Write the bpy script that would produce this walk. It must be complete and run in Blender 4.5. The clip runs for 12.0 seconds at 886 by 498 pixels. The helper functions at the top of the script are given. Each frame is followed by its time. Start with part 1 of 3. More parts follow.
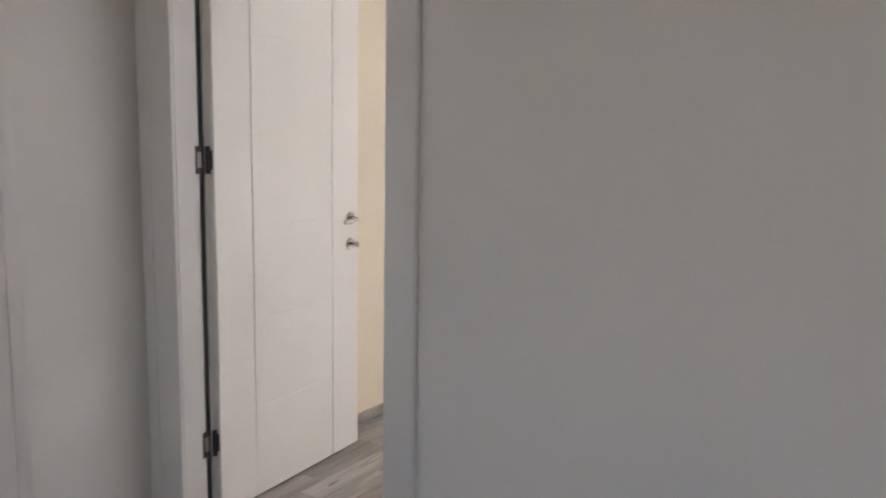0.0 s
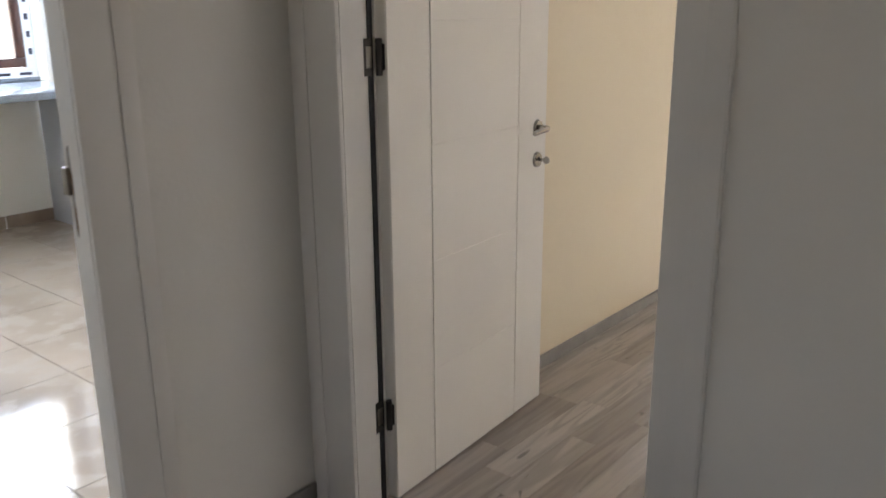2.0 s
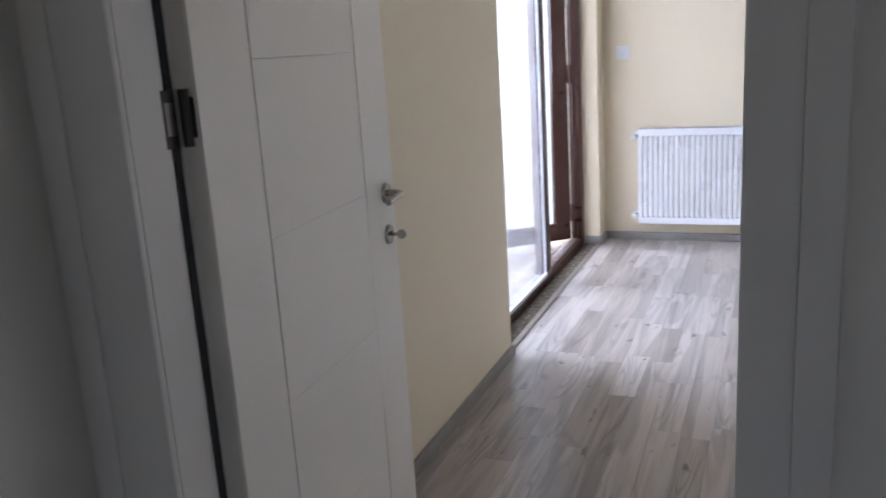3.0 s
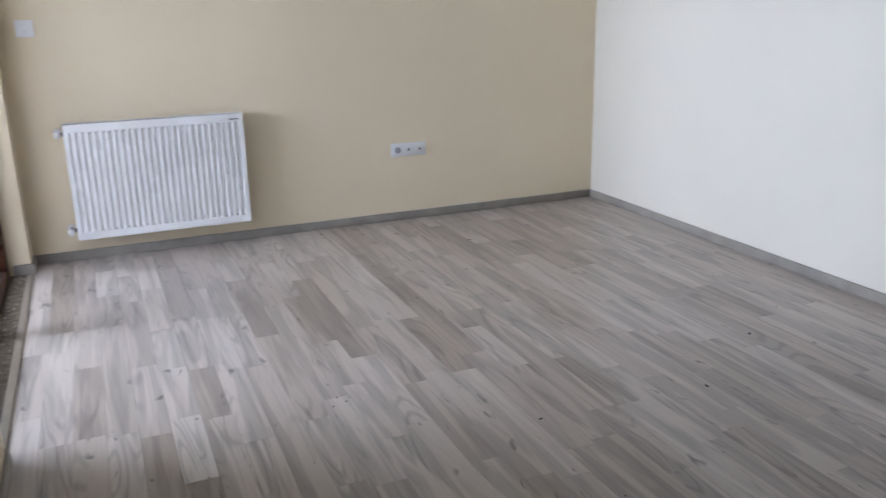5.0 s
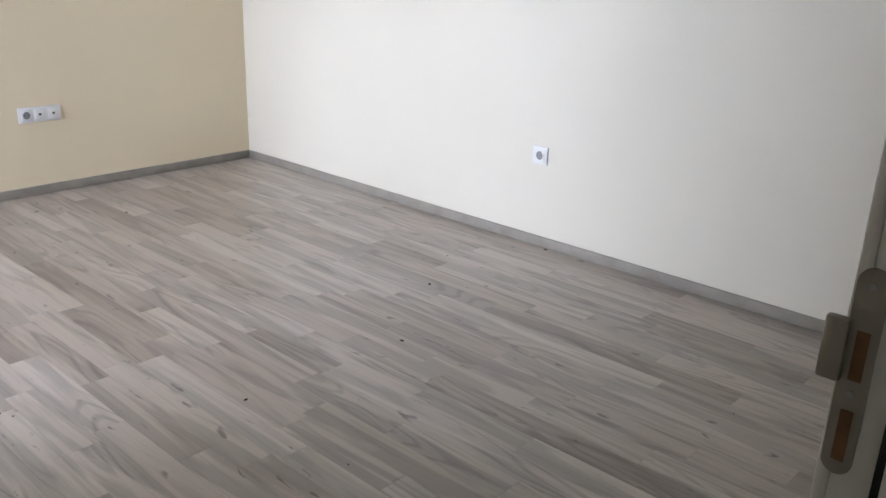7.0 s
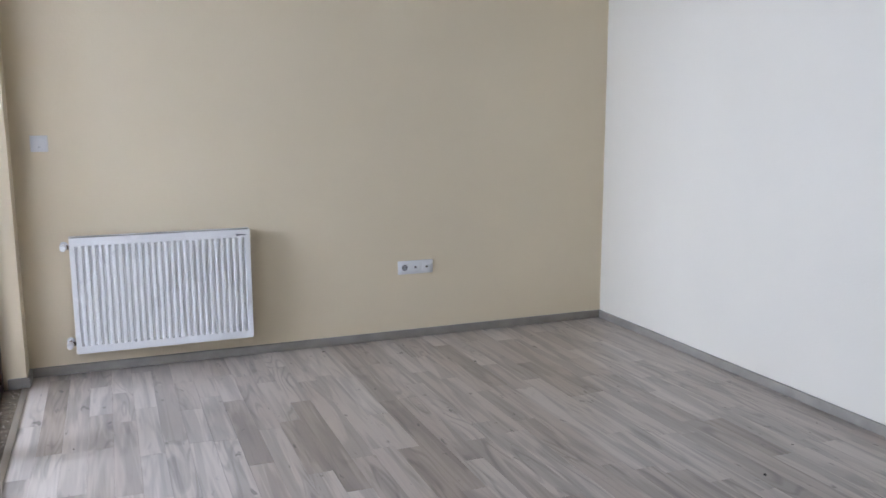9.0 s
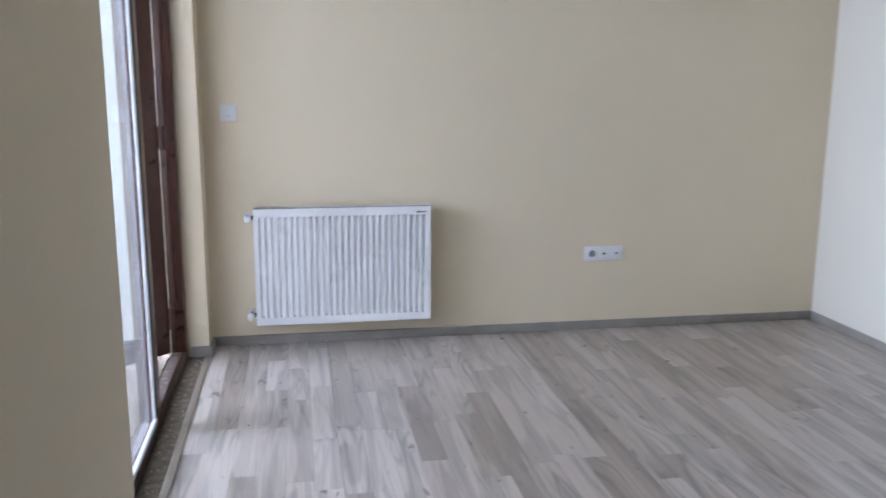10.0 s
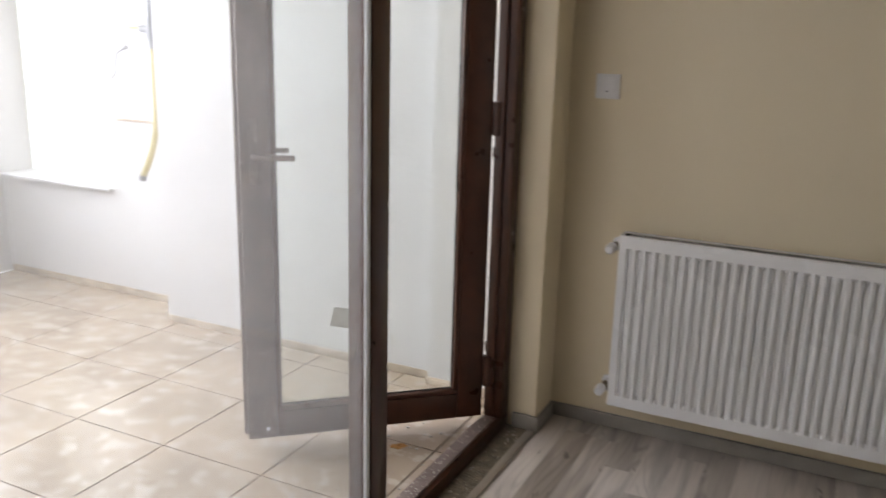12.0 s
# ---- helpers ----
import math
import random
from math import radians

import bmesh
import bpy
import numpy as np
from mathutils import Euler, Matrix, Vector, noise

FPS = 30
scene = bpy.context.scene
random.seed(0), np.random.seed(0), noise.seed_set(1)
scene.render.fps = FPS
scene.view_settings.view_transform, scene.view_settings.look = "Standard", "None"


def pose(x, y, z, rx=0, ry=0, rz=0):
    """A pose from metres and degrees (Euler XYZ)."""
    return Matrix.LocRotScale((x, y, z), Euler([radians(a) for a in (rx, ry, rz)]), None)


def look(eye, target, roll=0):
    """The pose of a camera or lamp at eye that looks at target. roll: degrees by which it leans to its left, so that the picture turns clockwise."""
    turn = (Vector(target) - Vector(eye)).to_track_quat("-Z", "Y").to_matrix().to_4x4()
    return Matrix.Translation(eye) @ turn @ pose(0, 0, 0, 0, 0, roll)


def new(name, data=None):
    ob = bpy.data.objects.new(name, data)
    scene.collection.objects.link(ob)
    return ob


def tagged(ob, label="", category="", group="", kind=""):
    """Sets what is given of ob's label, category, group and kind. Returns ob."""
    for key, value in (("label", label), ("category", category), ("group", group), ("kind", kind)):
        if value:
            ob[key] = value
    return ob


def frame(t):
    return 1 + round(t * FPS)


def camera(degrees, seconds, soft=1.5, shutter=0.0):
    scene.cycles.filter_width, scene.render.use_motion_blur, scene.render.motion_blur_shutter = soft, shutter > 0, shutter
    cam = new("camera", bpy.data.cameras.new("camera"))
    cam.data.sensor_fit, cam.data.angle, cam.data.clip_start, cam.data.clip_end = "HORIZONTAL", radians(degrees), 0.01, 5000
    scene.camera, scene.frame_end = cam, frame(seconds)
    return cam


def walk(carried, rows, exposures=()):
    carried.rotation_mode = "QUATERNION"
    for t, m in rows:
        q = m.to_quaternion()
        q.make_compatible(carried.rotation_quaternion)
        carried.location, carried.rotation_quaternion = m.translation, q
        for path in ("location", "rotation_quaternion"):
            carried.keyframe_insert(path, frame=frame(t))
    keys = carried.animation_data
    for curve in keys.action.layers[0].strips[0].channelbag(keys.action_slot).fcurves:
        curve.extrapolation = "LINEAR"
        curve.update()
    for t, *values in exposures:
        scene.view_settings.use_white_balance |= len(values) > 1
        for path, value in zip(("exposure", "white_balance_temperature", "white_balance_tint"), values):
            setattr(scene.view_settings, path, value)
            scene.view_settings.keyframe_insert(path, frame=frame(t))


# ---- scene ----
cam = camera(55.7, 12.0, shutter=0.3)
PATH = [
    (0, (2.12, -6.284, 1.378), (1.03, -4.635, 1.077), 1.0),
    (0.5, (2.065, -6.338, 1.384), (0.859, -4.783, 1.029), 1.1),
    (1, (1.939, -6.33, 1.345), (0.714, -4.82, 0.874), 0.6),
    (1.5, (1.711, -6.135, 1.339), (0.444, -4.698, 0.762), -0.3),
    (2, (1.429, -5.935, 1.357), (0.196, -4.461, 0.802), -0.5),
    (2.5, (1.084, -5.677, 1.377), (0.077, -4.029, 0.857), -1.9),
    (3, (0.826, -5.505, 1.326), (0.09, -3.706, 0.855), -3.6),
    (3.5, (0.58, -5.283, 1.333), (0.264, -3.379, 0.812), -2.5),
    (5.5, (0.097, -4.685, 1.312), (1.108, -3.06, 0.733), -0.5),
    (6, (0.085, -4.632, 1.316), (1.351, -3.194, 0.742), 0.6),
    (6.5, (0.08, -4.608, 1.314), (1.468, -3.317, 0.675), 1.1),
    (7, (0.071, -4.595, 1.324), (1.468, -3.331, 0.654), 1.9),
    (7.5, (0.068, -4.65, 1.342), (1.245, -3.153, 0.731), 1.8),
    (9.5, (0.228, -4.708, 1.39), (0.818, -2.823, 1.083), -0.1),
    (10, (0.224, -4.38, 1.366), (0.561, -2.447, 0.977), 0.3),
    (10.5, (0.422, -3.972, 1.361), (0.503, -2.03, 0.891), -1.0),
    (11, (0.541, -3.572, 1.359), (0.379, -1.644, 0.854), 0.4),
    (11.5, (0.579, -3.132, 1.357), (0.141, -1.246, 0.855), 0.7),
    (12, (0.655, -2.792, 1.378), (-0.193, -1.053, 0.874), 1.5),
]
EXPOSURES = [(0, 2.2, 6600, 18), (0.5, 2.25, 6500, 18), (1.0, 1.95, 6700, 18), (1.5, 1.65, 6950, 17), (2.0, 1.6, 7150, 16), (2.5, 1.45, 6800, 16), (3.0, 0.85, 6100, 16),
             (3.5, 0.65, 6100, 14), (5.5, 0.38, 6500, 12), (6.0, 0.4, 6600, 12), (6.5, 0.55, 6750, 12), (7.0, 0.75, 6800, 12), (7.5, 0.6, 6800, 12), (9.5, 0.33, 6200, 12),
             (10.5, 0.4, 6000, 12), (11.0, 0.05, 6600, 13), (11.5, -0.33, 7750, 14), (12, -0.72, 8000, 13)]
walk(cam, [(t, look(eye, target, roll)) for t, eye, target, roll in PATH], EXPOSURES)

# ---------------------------------------------------------------- sky and daylight
world = bpy.data.worlds.new("sky")
scene.world = world
world.use_nodes = True
wn, wl = world.node_tree.nodes, world.node_tree.links
sky = wn.new("ShaderNodeTexSky")
sky.sky_type, sky.sun_disc = "NISHITA", False
sky.sun_elevation, sky.sun_rotation = radians(48), radians(250)
sky.dust_density = 4.0
wl.new(sky.outputs["Color"], wn["Background"].inputs["Color"])
wn["Background"].inputs["Strength"].default_value = 0.15

sun_data = bpy.data.lights.new("sun", "SUN")
sun_data.energy, sun_data.angle, sun_data.color = 0.8, radians(15), (1.0, 0.96, 0.9)
sun = new("sun", sun_data)
sun.matrix_basis = look((0, 0, 20), (8, -3, 9))


def window_light(name, eye, target, w, h, energy, color, spread=180):
    data = bpy.data.lights.new(name, "AREA")
    data.shape, data.size, data.size_y, data.energy, data.color = "RECTANGLE", w, h, energy, color
    data.spread = radians(spread)
    ob = new(name, data)
    ob.matrix_basis = look(eye, target)
    return ob


DAY = (0.67, 0.765, 1.0)
window_light("balcony_daylight", (-3.66, -1.06, 1.75), (0, -1.06, 1.45), 2.3, 1.5, 212, DAY, 160)
window_light("balcony_end_daylight", (-3.05, 0.40, 1.45), (-3.05, -2, 1.2), 0.7, 1.6, 10, DAY)
window_light("kitchen_daylight", (-4.30, -4.2, 1.65), (0, -4.4, 1.2), 1.3, 1.2, 70, (0.52, 0.69, 1.0))
# Added fill from an unseen, assumed source, to brighten the hall walls
window_light("hall_fill", (2.0, -8.07, 1.6), (1.6, -4, 1.2), 1.2, 1.2, 0.7, (1.0, 0.965, 0.91))


def bright_sky(name, x0, y0, z0, x1, y1, z1):
    """A plain glowing backdrop of overcast sky outside a window."""
    m = bpy.data.materials.new(name)
    m.use_nodes = True
    p = m.node_tree.nodes["Principled BSDF"]
    p.inputs["Base Color"].default_value = (0.8, 0.85, 0.9, 1)
    p.inputs["Emission Color"].default_value, p.inputs["Emission Strength"].default_value = (0.9, 0.95, 1.0, 1), 3.0
    me = bpy.data.meshes.new(name)
    me.from_pydata([(x0, y0, z0), (x1, y1, z0), (x1, y1, z1), (x0, y0, z1)], [], [(0, 1, 2, 3)])
    me.materials.append(m)
    tagged(new(name, me), "white overcast sky outside the windows", "sky", kind="structure")


bright_sky("backdrop", -9.0, 3.0, -2.0, 1.0, 3.0, 6.0)
bright_sky("backdrop", -7.5, -9.0, -2.0, -7.5, 2.9, 6.0)

# ---------------------------------------------------------------- materials


def mat(name, base, rough=0.6, vary=0.06, scale=3.0, grain=120.0, bump=0.03, metal=0.0, dirt=None, dirt_at=0.62, spec=0.5, world=False):
    m = bpy.data.materials.new(name)
    m.use_nodes = True
    n, l = m.node_tree.nodes, m.node_tree.links
    p = n["Principled BSDF"]
    p.inputs["Metallic"].default_value = metal
    p.inputs["Specular IOR Level"].default_value = spec
    where = n.new("ShaderNodeNewGeometry").outputs["Position"] if world else n.new("ShaderNodeTexCoord").outputs["Object"]
    big = n.new("ShaderNodeTexNoise")
    big.inputs["Scale"].default_value, big.inputs["Detail"].default_value = scale, 5
    fine = n.new("ShaderNodeTexNoise")
    fine.inputs["Scale"].default_value, fine.inputs["Detail"].default_value = grain, 3
    l.new(where, big.inputs["Vector"])
    l.new(where, fine.inputs["Vector"])
    ramp = n.new("ShaderNodeValToRGB")
    lo = [c * (1 - vary) for c in base]
    hi = [min(1, c * (1 + vary)) for c in base]
    ramp.color_ramp.elements[0].position, ramp.color_ramp.elements[1].position = 0.3, 0.7
    ramp.color_ramp.elements[0].color = (*lo, 1)
    ramp.color_ramp.elements[1].color = (*hi, 1)
    l.new(big.outputs["Fac"], ramp.inputs["Fac"])
    out = ramp.outputs["Color"]
    if dirt:
        spots = n.new("ShaderNodeTexNoise")
        spots.inputs["Scale"].default_value, spots.inputs["Detail"].default_value = scale * 4, 8
        l.new(where, spots.inputs["Vector"])
        step = n.new("ShaderNodeMapRange")
        step.inputs["From Min"].default_value, step.inputs["From Max"].default_value = dirt_at, dirt_at + 0.08
        l.new(spots.outputs["Fac"], step.inputs["Value"])
        mix = n.new("ShaderNodeMixRGB")
        mix.inputs["Color2"].default_value = (*dirt, 1)
        l.new(step.outputs["Result"], mix.inputs["Fac"])
        l.new(out, mix.inputs["Color1"])
        out = mix.outputs["Color"]
    l.new(out, p.inputs["Base Color"])
    rr = n.new("ShaderNodeMapRange")
    rr.inputs["To Min"].default_value, rr.inputs["To Max"].default_value = max(0.02, rough - 0.08), min(1, rough + 0.08)
    l.new(big.outputs["Fac"], rr.inputs["Value"])
    l.new(rr.outputs["Result"], p.inputs["Roughness"])
    if bump:
        b = n.new("ShaderNodeBump")
        b.inputs["Strength"].default_value, b.inputs["Distance"].default_value = bump, 0.02
        l.new(fine.outputs["Fac"], b.inputs["Height"])
        l.new(b.outputs["Normal"], p.inputs["Normal"])
    return m


def wood_floor(name, per_object):
    """Grey-beige laminate strips: tone by strip, long grain along y, knots."""
    m = bpy.data.materials.new(name)
    m.use_nodes = True
    n, l = m.node_tree.nodes, m.node_tree.links
    p = n["Principled BSDF"]
    geo = n.new("ShaderNodeNewGeometry")
    rnd = n.new("ShaderNodeObjectInfo").outputs["Random"] if per_object else geo.outputs["Random Per Island"]
    shift = n.new("ShaderNodeMath")
    shift.operation = "MULTIPLY"
    shift.inputs[1].default_value = 37.0
    l.new(rnd, shift.inputs[0])
    off = n.new("ShaderNodeCombineXYZ")
    l.new(shift.outputs[0], off.inputs["X"])
    l.new(shift.outputs[0], off.inputs["Z"])
    add = n.new("ShaderNodeVectorMath")
    add.operation = "ADD"
    l.new(geo.outputs["Position"], add.inputs[0])
    l.new(off.outputs[0], add.inputs[1])

    def noise_at(sx, sy, scale, detail, distort):
        mp = n.new("ShaderNodeMapping")
        mp.inputs["Scale"].default_value = (sx, sy, 1)
        l.new(add.outputs[0], mp.inputs["Vector"])
        t = n.new("ShaderNodeTexNoise")
        t.inputs["Scale"].default_value, t.inputs["Detail"].default_value, t.inputs["Distortion"].default_value = scale, detail, distort
        l.new(mp.outputs[0], t.inputs["Vector"])
        return t.outputs["Fac"]

    tone = n.new("ShaderNodeValToRGB")
    stops = [(0.0, (0.355, 0.298, 0.252)), (0.15, (0.445, 0.386, 0.338)), (0.45, (0.50, 0.442, 0.392)), (0.8, (0.555, 0.50, 0.45)), (1.0, (0.395, 0.337, 0.288))]
    e = tone.color_ramp.elements
    e[0].color, e[0].position = (*stops[0][1], 1), 0
    e[1].color, e[1].position = (*stops[-1][1], 1), 1
    for pos, col in stops[1:-1]:
        e.new(pos).color = (*col, 1)
    l.new(rnd, tone.inputs["Fac"])

    def darken(col, fac, lo, hi, dark):
        rng = n.new("ShaderNodeMapRange")
        rng.inputs["From Min"].default_value, rng.inputs["From Max"].default_value = lo, hi
        rng.inputs["To Min"].default_value, rng.inputs["To Max"].default_value = dark, 1.0
        l.new(fac, rng.inputs["Value"])
        mul = n.new("ShaderNodeMixRGB")
        mul.blend_type = "MULTIPLY"
        mul.inputs["Fac"].default_value = 1.0
        l.new(col, mul.inputs["Color1"])
        l.new(rng.outputs["Result"], mul.inputs["Color2"])
        return mul.outputs["Color"]

    # broad sweeping bands, medium streaks, fine pores
    c = darken(tone.outputs["Color"], noise_at(7, 0.6, 1.5, 2, 1.1), 0.44, 0.53, 0.75)
    c = darken(c, noise_at(19, 1.0, 1.4, 1, 1.4), 0.36, 0.52, 0.86)
    c = darken(c, noise_at(120, 4.0, 1.5, 3, 0.5), 0.30, 0.60, 0.94)
    # cathedral figure in patches: contour lines of a slow, stretched field
    many = n.new("ShaderNodeMath")
    many.operation = "MULTIPLY"
    many.inputs[1].default_value = 75.0
    l.new(noise_at(8, 1.1, 1.0, 1, 0.2), many.inputs[0])
    wv = n.new("ShaderNodeMath")
    wv.operation = "SINE"
    l.new(many.outputs[0], wv.inputs[0])
    pt = n.new("ShaderNodeMapRange")
    pt.inputs["From Min"].default_value, pt.inputs["From Max"].default_value = 0.50, 0.60
    l.new(noise_at(5, 1.3, 1.0, 2, 0.3), pt.inputs["Value"])
    fig = n.new("ShaderNodeMath")
    fig.operation = "MULTIPLY"
    l.new(wv.outputs[0], fig.inputs[0])
    l.new(pt.outputs["Result"], fig.inputs[1])
    c = darken(c, fig.outputs[0], 1.0, 0.1, 0.74)
    c = darken(c, noise_at(26, 9, 1.0, 2, 0.5), 0.25, 0.31, 0.45)
    l.new(c, p.inputs["Base Color"])
    p.inputs["Roughness"].default_value = 0.31
    p.inputs["Specular IOR Level"].default_value = 0.5
    b = n.new("ShaderNodeBump")
    b.inputs["Strength"].default_value, b.inputs["Distance"].default_value = 0.06, 0.004
    l.new(noise_at(120, 4, 2, 4, 0.3), b.inputs["Height"])
    l.new(b.outputs["Normal"], p.inputs["Normal"])
    return m


def pane_material(name, haze, tint=(0.95, 0.965, 0.96)):
    """Dusty glass: clear, a film of dust, and reflections that grow at a slant."""
    m = bpy.data.materials.new(name)
    m.use_nodes = True
    n, l = m.node_tree.nodes, m.node_tree.links
    n.remove(n["Principled BSDF"])
    clear = n.new("ShaderNodeBsdfTransparent")
    clear.inputs["Color"].default_value = (*tint, 1)
    dust = n.new("ShaderNodeBsdfTranslucent")
    dust.inputs["Color"].default_value = (0.85, 0.86, 0.86, 1)
    dust2 = n.new("ShaderNodeBsdfDiffuse")
    dust2.inputs["Color"].default_value = (0.8, 0.8, 0.79, 1)
    both = n.new("ShaderNodeMixShader")
    l.new(dust.outputs[0], both.inputs[1])
    l.new(dust2.outputs[0], both.inputs[2])
    co = n.new("ShaderNodeTexCoord")
    t = n.new("ShaderNodeTexNoise")
    t.inputs["Scale"].default_value, t.inputs["Detail"].default_value = 3.0, 8
    l.new(co.outputs["Object"], t.inputs["Vector"])
    r = n.new("ShaderNodeMapRange")
    r.inputs["From Min"].default_value, r.inputs["From Max"].default_value = 0.3, 0.75
    r.inputs["To Min"].default_value, r.inputs["To Max"].default_value = haze * 0.7, haze * 1.35
    l.new(t.outputs["Fac"], r.inputs["Value"])
    m1 = n.new("ShaderNodeMixShader")
    l.new(r.outputs["Result"], m1.inputs["Fac"])
    l.new(clear.outputs[0], m1.inputs[1])
    l.new(both.outputs[0], m1.inputs[2])
    gl = n.new("ShaderNodeBsdfGlossy")
    gl.inputs["Roughness"].default_value = 0.02
    lw = n.new("ShaderNodeLayerWeight")
    pw = n.new("ShaderNodeMath")
    pw.operation = "POWER"
    pw.inputs[1].default_value = 4.0
    l.new(lw.outputs["Facing"], pw.inputs[0])
    fr = n.new("ShaderNodeMath")
    fr.operation = "MULTIPLY_ADD"
    fr.inputs[1].default_value, fr.inputs[2].default_value = 0.5, 0.03
    l.new(pw.outputs[0], fr.inputs[0])
    m2 = n.new("ShaderNodeMixShader")
    l.new(fr.outputs[0], m2.inputs["Fac"])
    l.new(m1.outputs[0], m2.inputs[1])
    l.new(gl.outputs[0], m2.inputs[2])
    l.new(m2.outputs[0], n["Material Output"].inputs["Surface"])
    return m


CREAM = mat("cream_wall_paint", (0.81, 0.70, 0.508), 0.62, 0.025, 1.2, 70, 0.05)
# East wall's cream, made paler so the cool window daylight sits in the colour
DAYLIT_CREAM = mat("daylit_cream_paint", (0.77, 0.73, 0.635), 0.6, 0.03, 0.9, 70, 0.05)
HALLPAINT = mat("off_white_hall_paint", (0.73, 0.70, 0.635), 0.6, 0.03, 1.2, 70, 0.05)
CEIL = mat("white_ceiling_paint", (0.82, 0.81, 0.78), 0.8, 0.02, 1.0, 60, 0.04)
WHITEWASH = mat("white_balcony_render", (0.68, 0.685, 0.69), 0.85, 0.04, 2.0, 45, 0.18, dirt=(0.62, 0.6, 0.57), dirt_at=0.70)
KITCHPAINT = mat("pale_kitchen_paint", (0.80, 0.76, 0.67), 0.6, 0.03, 1.2, 70, 0.05)
LACQUER = mat("off_white_door_lacquer", (0.83, 0.785, 0.70), 0.42, 0.02, 2.0, 160, 0.02)
CASING = mat("off_white_casing_foil", (0.70, 0.67, 0.615), 0.45, 0.025, 3.0, 160, 0.02)
BASE = mat("grey_wood_skirting", (0.31, 0.285, 0.25), 0.5, 0.14, 9.0, 90, 0.05)
PVC = mat("mahogany_pvc", (0.062, 0.021, 0.011), 0.30, 0.2, 14.0, 160, 0.04, dirt=(0.15, 0.09, 0.07), dirt_at=0.70)
PVC_DUSTY = mat("dusty_mahogany_pvc", (0.16, 0.115, 0.10), 0.6, 0.25, 16.0, 120, 0.06, dirt=(0.36, 0.32, 0.29), dirt_at=0.60)
# Black of the rubber seals, also used to paint shade in the hinge gap
SEAL_AND_GAP = mat("black_rubber_and_gap_shade", (0.012, 0.012, 0.012), 0.6)
WHITEMETAL = mat("white_enamel", (0.86, 0.86, 0.85), 0.28, 0.015, 3.0, 90, 0.01)
WHITEPLASTIC = mat("white_plastic", (0.82, 0.82, 0.82), 0.33, 0.02, 6.0, 90, 0.01)
# White plastic darkened so that the socket well's shade is in the colour
WELL = mat("shaded_white_plastic", (0.30, 0.30, 0.31), 0.4)
GREYPLASTIC = mat("grey_plastic", (0.30, 0.30, 0.31), 0.45)
CHROME = mat("satin_nickel", (0.42, 0.40, 0.37), 0.24, 0.05, 20, 200, 0.02, metal=1.0)
STEEL = mat("brushed_steel_plate", (0.30, 0.275, 0.235), 0.36, 0.08, 20, 260, 0.05, metal=1.0)
VALVE = mat("tarnished_nickel", (0.20, 0.165, 0.12), 0.35, 0.15, 20, 200, 0.03, metal=1.0)
PLINTH = mat("dark_plinth_board", (0.10, 0.08, 0.075), 0.5, 0.1, 10, 90, 0.02)
HINGE = mat("dull_hinge_steel", (0.07, 0.062, 0.055), 0.55, 0.1, 20, 200, 0.03, metal=1.0)
# Near-black for dirt specks, and for shade painted into holes and the radiator's inside
DARK = mat("hole_shade_and_dirt", (0.015, 0.012, 0.01), 0.8)
SLOT = mat("raw_fibreboard", (0.17, 0.085, 0.035), 0.9, 0.2, 40, 200, 0.1)
SCREED = mat("dirty_screed", (0.19, 0.155, 0.115), 0.95, 0.35, 30.0, 130, 0.6, dirt=(0.55, 0.52, 0.47), dirt_at=0.64)
PROFILE = mat("beige_floor_profile", (0.25, 0.21, 0.165), 0.4, 0.1, 12, 120, 0.03)
TILE = mat("beige_marbled_tile", (0.43, 0.345, 0.27), 0.20, 0.17, 3.0, 22, 0.05, dirt=(0.52, 0.445, 0.37), dirt_at=0.53, world=True)
KTILE = mat("polished_beige_tile", (0.44, 0.35, 0.265), 0.10, 0.18, 1.6, 40, 0.01, dirt=(0.49, 0.40, 0.31), dirt_at=0.50, world=True)
GROUT = mat("dusty_grout", (0.12, 0.098, 0.075), 0.9, 0.15, 20, 120, 0.2)
GROUTFOOT = mat("stained_mortar", (0.56, 0.47, 0.38), 0.9, 0.2, 14, 90, 0.3)
SKIRTTILE = mat("brown_skirting_tile", (0.30, 0.22, 0.16), 0.3, 0.15, 8, 60, 0.02)
GRANITE = mat("speckled_grey_granite", (0.22, 0.245, 0.26), 0.16, 0.25, 160, 300, 0.01, dirt=(0.09, 0.09, 0.10), dirt_at=0.56)
MELAMINE = mat("white_melamine", (0.78, 0.80, 0.83), 0.4, 0.02, 3, 90, 0.01)
TAPE = mat("white_protective_tape", (0.78, 0.80, 0.82), 0.4, 0.05, 10, 90, 0.02)
PRINT = mat("dark_blue_print", (0.03, 0.035, 0.06), 0.5)
HOSE = mat("yellow_gas_hose", (0.58, 0.49, 0.25), 0.45, 0.1, 20, 120, 0.05)
PIPE = mat("grey_gas_pipe", (0.28, 0.29, 0.31), 0.5, 0.1, 14, 120, 0.05)
STICKER = mat("pale_green_sticker", (0.64, 0.67, 0.61), 0.6, 0.12, 30, 120, 0.02)
STRIP_OBJ = wood_floor("laminate_strip", True)
STRIP_JOIN = wood_floor("laminate_strip_joined", False)
GLASS_FIXED = pane_material("dusty_fixed_glass", 0.10)
GLASS_DOOR = pane_material("clear_door_glass", 0.02, (0.915, 0.94, 0.925))
GROUND = mat("dry_ground", (0.22, 0.20, 0.16), 0.95, 0.3, 0.2, 3, 0.2)
DEBRIS = mat("plaster_crumb", (0.42, 0.39, 0.34), 0.9, 0.2, 60, 200, 0.2)
LEAF = mat("dry_orange_leaf", (0.42, 0.20, 0.06), 0.8, 0.2, 40, 200, 0.1)

